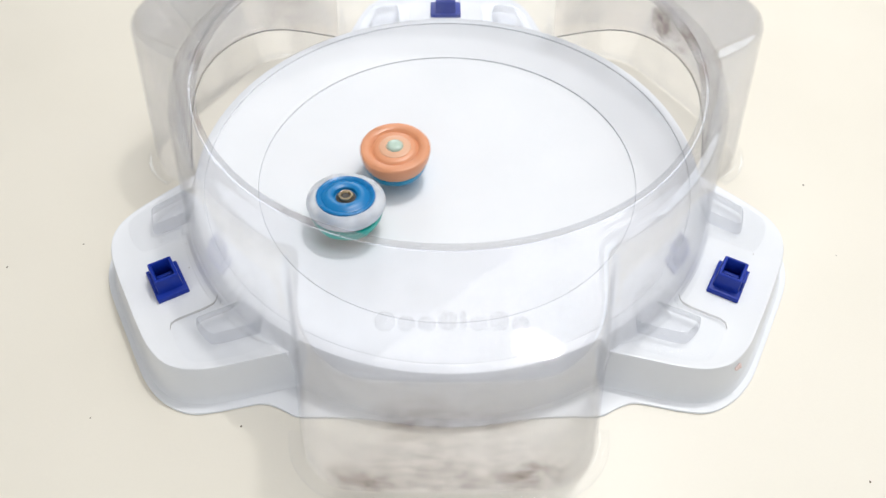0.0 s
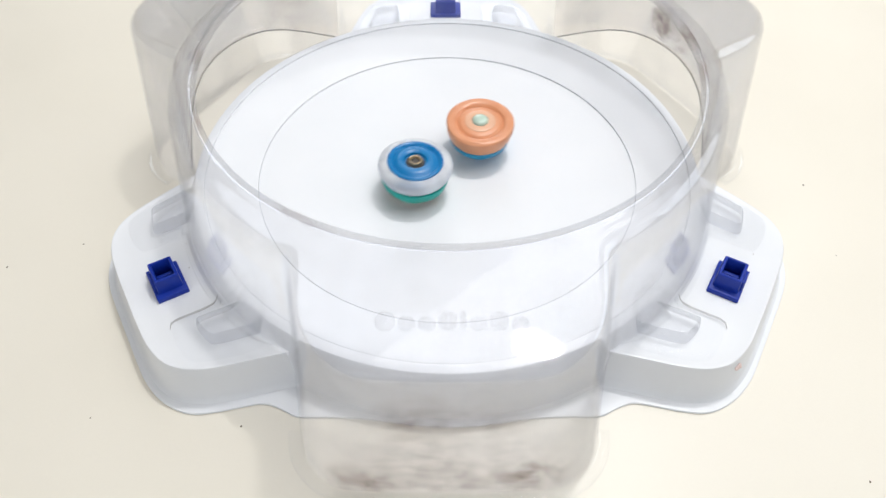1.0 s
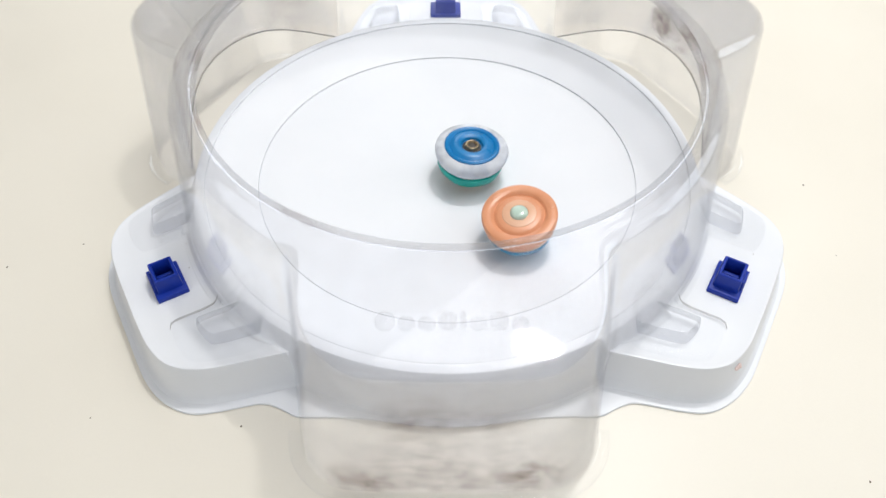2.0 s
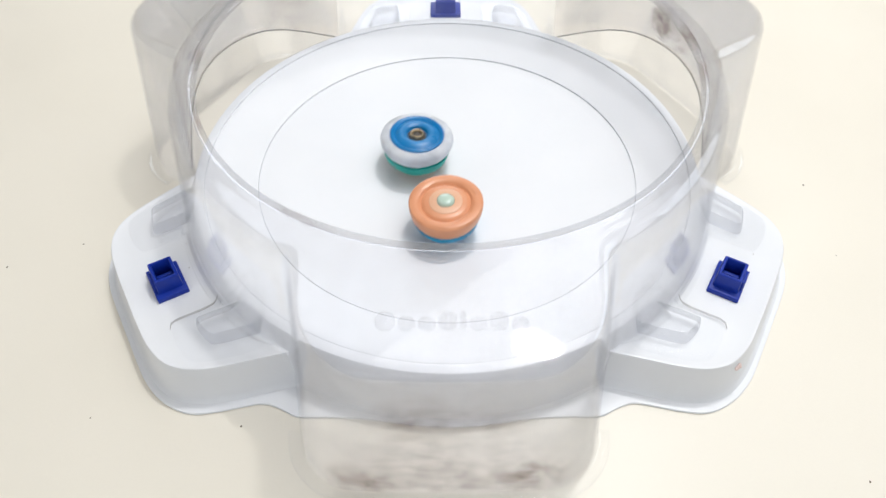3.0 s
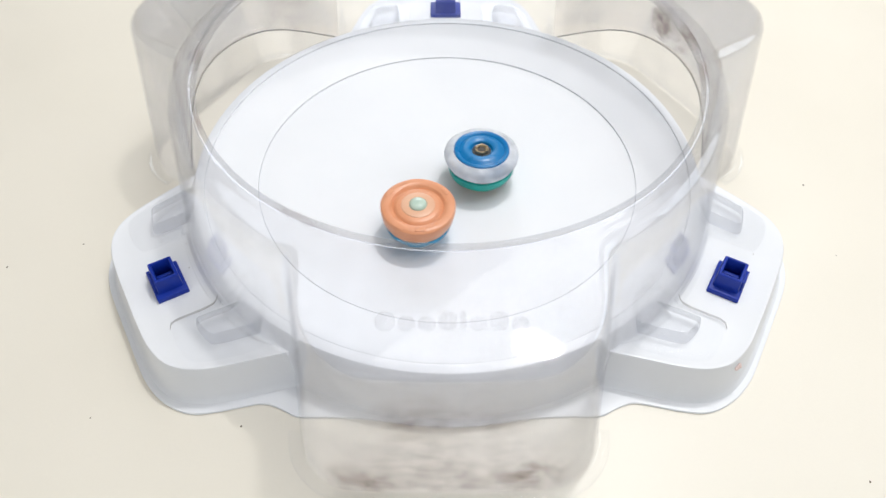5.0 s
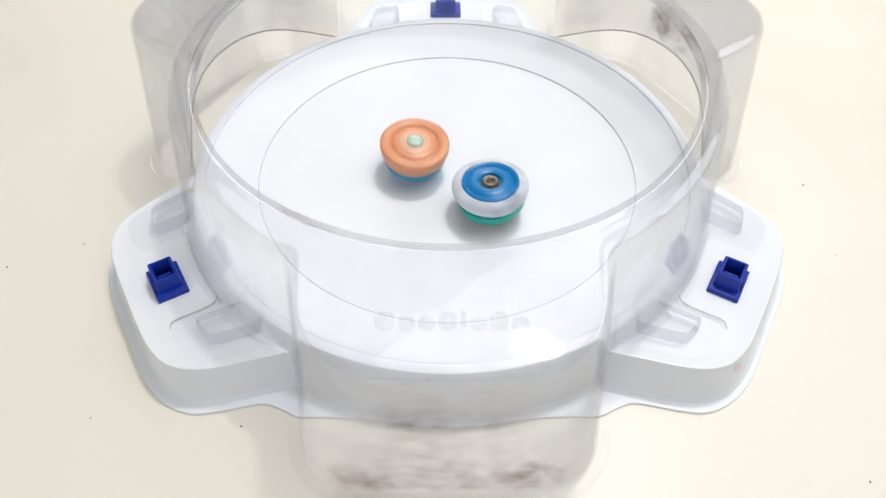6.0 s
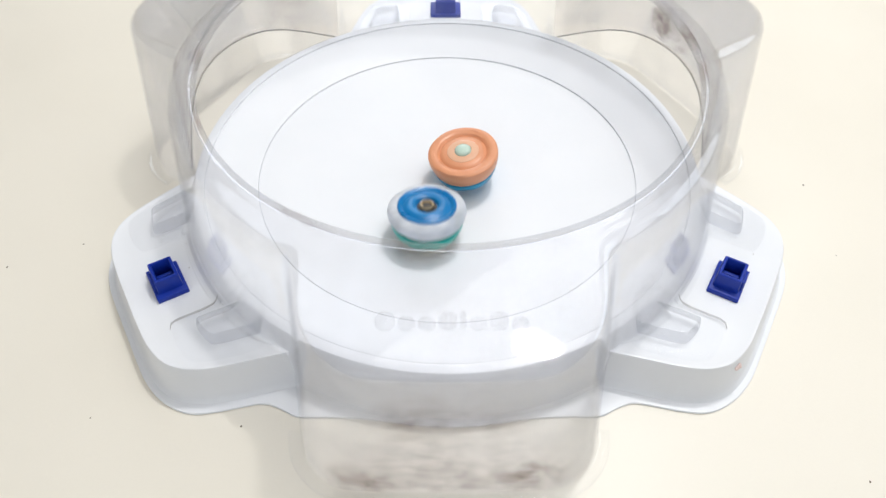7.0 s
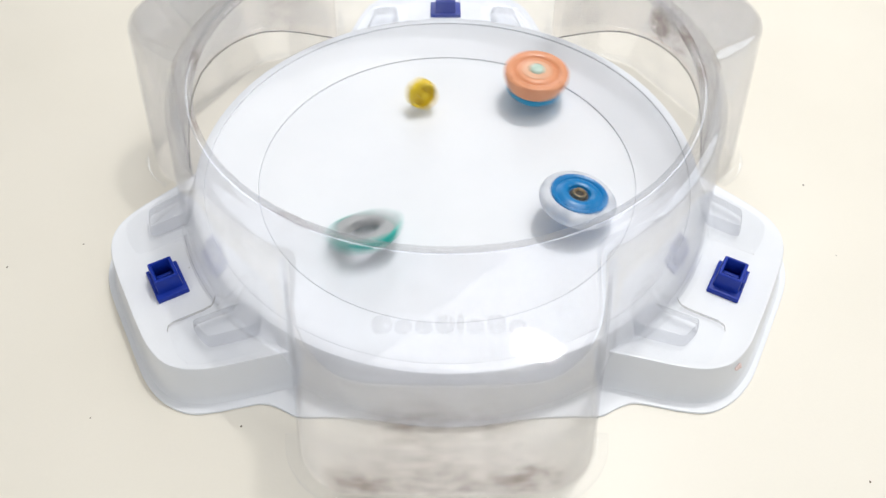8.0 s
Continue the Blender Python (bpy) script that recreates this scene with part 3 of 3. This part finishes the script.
def motions():
    walk(orange_top, [
        (0.0, spin(-0.0338, 0.0039, 0, -3, 0)), (0.1, spin(-0.0259, 0.0065, 0, -3, 74)), (0.2, spin(-0.0169, 0.0075, 0, -4, 148)),
        (0.3, spin(-0.0053, 0.0129, 0, -4, 222)), (0.4, spin(0.0084, 0.0176, 0, -4, 296)), (0.5, spin(0.0210, 0.0291, 0, -5, 370)),
        (0.6, spin(0.0271, 0.0399, 0, -5, 444)), (0.7, spin(0.0269, 0.0492, 0, -5, 518)), (0.8, spin(0.0177, 0.0406, 0, -4, 592)), (0.9, spin(0.0096, 0.0283, 0, -4, 666)),
        (1.0, spin(0.0221, 0.0295, 0, -4, 740)), (1.1, spin(0.0296, 0.0289, -4, -3, 814)), (1.2, spin(0.0413, 0.0304, -8, -2, 888)),
        (1.3, spin(0.0379, 0.0279, -9, -3, 962)), (1.4, spin(0.0353, 0.0224, -9, -4, 1036)), (1.5, spin(0.0345, 0.0087, -10, -5, 1110)),
        (1.6, spin(0.0351, -0.0088, -9, -6, 1184)), (1.7, spin(0.0406, -0.0245, -8, -6, 1258)), (2.0, spin(0.0451, -0.0556, -7, -5, 1332)),
        (2.3, spin(0.0284, -0.0680, -5, -4, 1406)), (2.6, spin(0.0098, -0.0604, -4, -4, 1480)), (2.8, spin(0.0044, -0.0459, -3, -3, 1554)),
        (2.9, spin(0.0042, -0.0386, -2, -2, 1628)), (3.0, spin(-0.0005, -0.0457, -2, -2, 1702)), (3.1, spin(-0.0008, -0.0519, -1, -2, 1776)),
        (3.2, spin(0.0016, -0.0515, 0, -1, 1850)), (3.3, spin(0.0067, -0.0662, 0, -1, 1924)), (3.4, spin(0.0135, -0.0611, 1, -0, 1998)),
        (3.5, spin(0.0200, -0.0547, 1, 0, 2072)), (3.6, spin(0.0247, -0.0455, 1, 0, 2146)), (3.7, spin(0.0262, -0.0346, 1, 0, 2220)),
        (3.8, spin(0.0278, -0.0333, 0, 0, 2294)), (3.9, spin(0.0242, -0.0304, 0, 0, 2368)), (4.0, spin(0.0196, -0.0295, 0, 0, 2442)),
        (4.1, spin(0.0167, -0.0281, 0, 0, 2516)), (4.2, spin(0.0113, -0.0329, 0, 0, 2590)), (4.3, spin(0.0084, -0.0350, 0, 0, 2664)),
        (4.4, spin(0.0065, -0.0342, 0, 0, 2738)), (4.5, spin(0.0022, -0.0356, 0, 0, 2812)), (4.6, spin(-0.0011, -0.0405, 0, 0, 2886)),
        (4.7, spin(-0.0049, -0.0439, 0, 0, 2960)), (5.0, spin(-0.0184, -0.0495, 1, -1, 3034)), (5.3, spin(-0.0348, -0.0370, 2, -2, 3108)),
        (5.6, spin(-0.0371, -0.0165, 2, -3, 3182)), (5.8, spin(-0.0306, -0.0006, 3, -4, 3256)), (5.9, spin(-0.0236, 0.0002, 3, -4, 3330)),
        (6.0, spin(-0.0223, 0.0091, 3, -4, 3404)), (6.1, spin(-0.0226, 0.0212, 3, -4, 3478)), (6.2, spin(-0.0201, 0.0235, 3, -4, 3552)),
        (6.3, spin(-0.0155, 0.0235, 2, -4, 3626)), (6.4, spin(-0.0078, 0.0213, 1, -4, 3700)), (6.5, spin(-0.0018, 0.0213, 0, -4, 3774)),
        (6.6, spin(0.0079, 0.0210, -2, -4, 3848)), (6.7, spin(0.0150, 0.0223, -4, -3, 3922)), (6.8, spin(0.0163, 0.0148, -6, -3, 3996)),
        (6.9, spin(0.0148, 0.0071, -8, -2, 4070)), (7.0, spin(0.0131, -0.0002, -7, -2, 4144)), (7.1, spin(0.0171, 0.0022, -6, -2, 4218)),
        (7.2, spin(0.0212, 0.0062, -5, -2, 4292)), (7.3, spin(0.0200, -0.0008, -4, -2, 4366)), (7.4, spin(0.0270, -0.0045, -2, -1, 4440)),
        (7.5, spin(0.0279, -0.0067, 1, 0, 4514)), (7.6, spin(0.0217, -0.0081, 1, 0, 4588)), (7.7, spin(0.0153, -0.0066, 0, 0, 4662)),
        (7.8, spin(0.0552, 0.0349, 0, 3, 4736)), (7.9, spin(0.0755, 0.0646, 4, 0, 4810)), (8.0, spin(0.0626, 0.0780, 2, -2, 4884)),
    ])
    together = [
        (0.0, spin(-0.0625, -0.0458, 2, 4, 0)), (0.1, spin(-0.0574, -0.0463, 2, 3, 74)), (0.2, spin(-0.0493, -0.0434, 3, 3, 148)),
        (0.3, spin(-0.0423, -0.0283, 3, 2, 222)), (0.4, spin(-0.0437, -0.0023, 4, 1, 296)), (0.5, spin(-0.0617, 0.0187, 4, 1, 370)),
        (0.6, spin(-0.0710, 0.0232, 4, 1, 444)), (0.7, spin(-0.0687, 0.0083, 3, 1, 518)), (0.8, spin(-0.0563, -0.0106, 3, 1, 592)),
        (0.9, spin(-0.0326, -0.0138, 3, 1, 666)), (1.0, spin(-0.0213, -0.0106, 2, 0, 740)), (1.1, spin(-0.0139, 0.0012, 2, 0, 814)),
        (1.2, spin(-0.0170, 0.0163, 2, 0, 888)), (1.3, spin(-0.0244, 0.0299, 2, 0, 962)), (1.4, spin(-0.0358, 0.0303, 2, 0, 1036)),
        (1.5, spin(-0.0364, 0.0196, 2, 0, 1110)), (1.6, spin(-0.0281, 0.0042, 3, 0, 1184)), (1.7, spin(-0.0087, -0.0030, 3, 0, 1258)),
        (2.0, spin(0.0146, 0.0040, 3, 0, 1332)), (2.3, spin(0.0246, 0.0220, 3, 0, 1406)), (2.6, spin(0.0266, 0.0340, 3, 0, 1480)), (2.8, spin(0.0158, 0.0401, 3, 0, 1554)),
        (2.9, spin(-0.0081, 0.0287, 3, 0, 1628)), (3.0, spin(-0.0207, 0.0148, 2, 0, 1702)), (3.1, spin(-0.0245, 0.0079, 2, 0, 1776)),
        (3.2, spin(-0.0197, 0.0020, 2, 0, 1850)), (3.3, spin(-0.0148, 0.0194, 2, 0, 1924)), (3.4, spin(-0.0121, 0.0240, 1, 0, 1998)),
        (3.5, spin(-0.0109, 0.0217, 1, 0, 2072)), (3.6, spin(-0.0073, 0.0149, 1, 0, 2146)), (3.7, spin(-0.0002, 0.0096, 1, 0, 2220)),
        (3.8, spin(0.0050, 0.0149, 1, 0, 2294)), (3.9, spin(0.0097, 0.0171, 1, 0, 2368)), (4.0, spin(0.0108, 0.0209, 0, 0, 2442)), (4.1, spin(0.0114, 0.0217, 0, 0, 2516)),
        (4.2, spin(0.0096, 0.0310, 0, 0, 2590)), (4.3, spin(0.0029, 0.0333, 0, 0, 2664)), (4.4, spin(-0.0018, 0.0241, 0, 0, 2738)),
        (4.5, spin(-0.0023, 0.0141, 0, 0, 2812)), (4.6, spin(0.0023, 0.0125, 0, 0, 2886)), (4.7, spin(0.0073, 0.0109, 0, 0, 2960)),
        (5.0, spin(0.0220, -0.0004, 0, 1, 3034)), (5.3, spin(0.0300, -0.0086, 0, 1, 3108)), (5.6, spin(0.0280, -0.0208, 0, 2, 3182)),
        (5.8, spin(0.0257, -0.0207, 0, 2, 3256)), (5.9, spin(0.0256, -0.0235, -1, 2, 3330)), (6.0, spin(0.0272, -0.0306, -2, 2, 3404)),
        (6.1, spin(0.0340, -0.0378, -3, 2, 3478)), (6.2, spin(0.0345, -0.0386, -2, 2, 3552)), (6.3, spin(0.0314, -0.0379, -2, 2, 3626)),
        (6.4, spin(0.0240, -0.0351, -1, 3, 3700)), (6.5, spin(0.0142, -0.0350, 0, 3, 3774)), (6.6, spin(0.0008, -0.0421, 0, 5, 3848)),
        (6.7, spin(-0.0095, -0.0539, 0, 7, 3922)), (6.8, spin(-0.0146, -0.0600, 0, 8, 3996)), (6.9, spin(-0.0146, -0.0612, 0, 9, 4070)),
        (7.0, spin(-0.0126, -0.0539, 0, 8, 4144)), (7.1, spin(-0.0212, -0.0354, 0, 6, 4218)), (7.2, spin(-0.0322, -0.0352, 0, 5, 4292)),
    ]
    walk(top_layer, together + [
        (7.3, loose(-0.0203, -0.0344, 0.0367, -8, 0, 4366)), (7.4, loose(-0.0343, -0.0070, 0.0489, -24, -8, 4440)), (7.5, loose(-0.0591, -0.0059, 0.0370, -25, -5, 4514)),
        (7.6, loose(-0.0702, 0.0369, 0.0300, -14, -14, 4588)), (7.7, loose(-0.0331, 0.0164, 0.0262, -6, -20, 4662)), (7.8, loose(0.0090, -0.0124, 0.0235, 28, 0, 4736)),
        (7.9, loose(0.0671, -0.0471, 0.0276, 14, 10, 4810)), (8.0, loose(0.0764, -0.0422, 0.0215, -4, 8, 4884)),
    ])
    walk(top_disc, together + [
        (7.3, loose(-0.0211, -0.0206, 0.0286, -6, 0, 4366)), (7.4, loose(-0.0270, -0.0320, 0.0310, -8, -12, 4440)), (7.5, loose(-0.0467, -0.0225, 0.0248, 7, -10, 4514)),
        (7.6, loose(-0.0461, -0.0299, 0.0227, 10, -4, 4588)), (7.7, loose(-0.0126, -0.0461, 0.0250, 5, 8, 4662)), (7.8, loose(-0.0693, -0.1005, 0.0472, 15, 10, 4736)),
        (7.9, loose(-0.0778, -0.1025, 0.0418, 0, 12, 4810)), (8.0, loose(-0.0487, -0.0640, 0.0245, -22, -6, 4884)),
    ])
    walk(top_driver, together + [
        (7.3, loose(-0.0680, -0.0546, 0.0285, 0, 0, 4366)), (7.4, loose(-0.1129, -0.0377, 0.0347, 10, 10, 4440)), (7.5, loose(-0.1133, -0.0434, 0.0381, -10, 20, 4514)),
        (7.6, loose(-0.0905, -0.0420, 0.0350, 8, 8, 4588)), (7.7, loose(-0.0783, 0.0258, 0.0285, 0, -6, 4662)), (7.8, loose(-0.0735, 0.0860, 0.0300, 30, 30, 4736)),
        (7.9, loose(-0.0496, 0.0966, 0.0335, 60, 20, 4810)), (8.0, loose(-0.0215, 0.0767, 0.0341, 60, 60, 4884)),
    ])
    walk(cover, [(0.0, pose(0, 0, 0)), (7.6, pose(0, 0, 0)), (7.7, pose(0, 0, 0)), (7.8, pose(-0.0006, -0.0008, 0)), (7.9, pose(-0.0012, -0.0016, 0)), (8.0, pose(-0.0012, -0.0016, 0))])


motions()
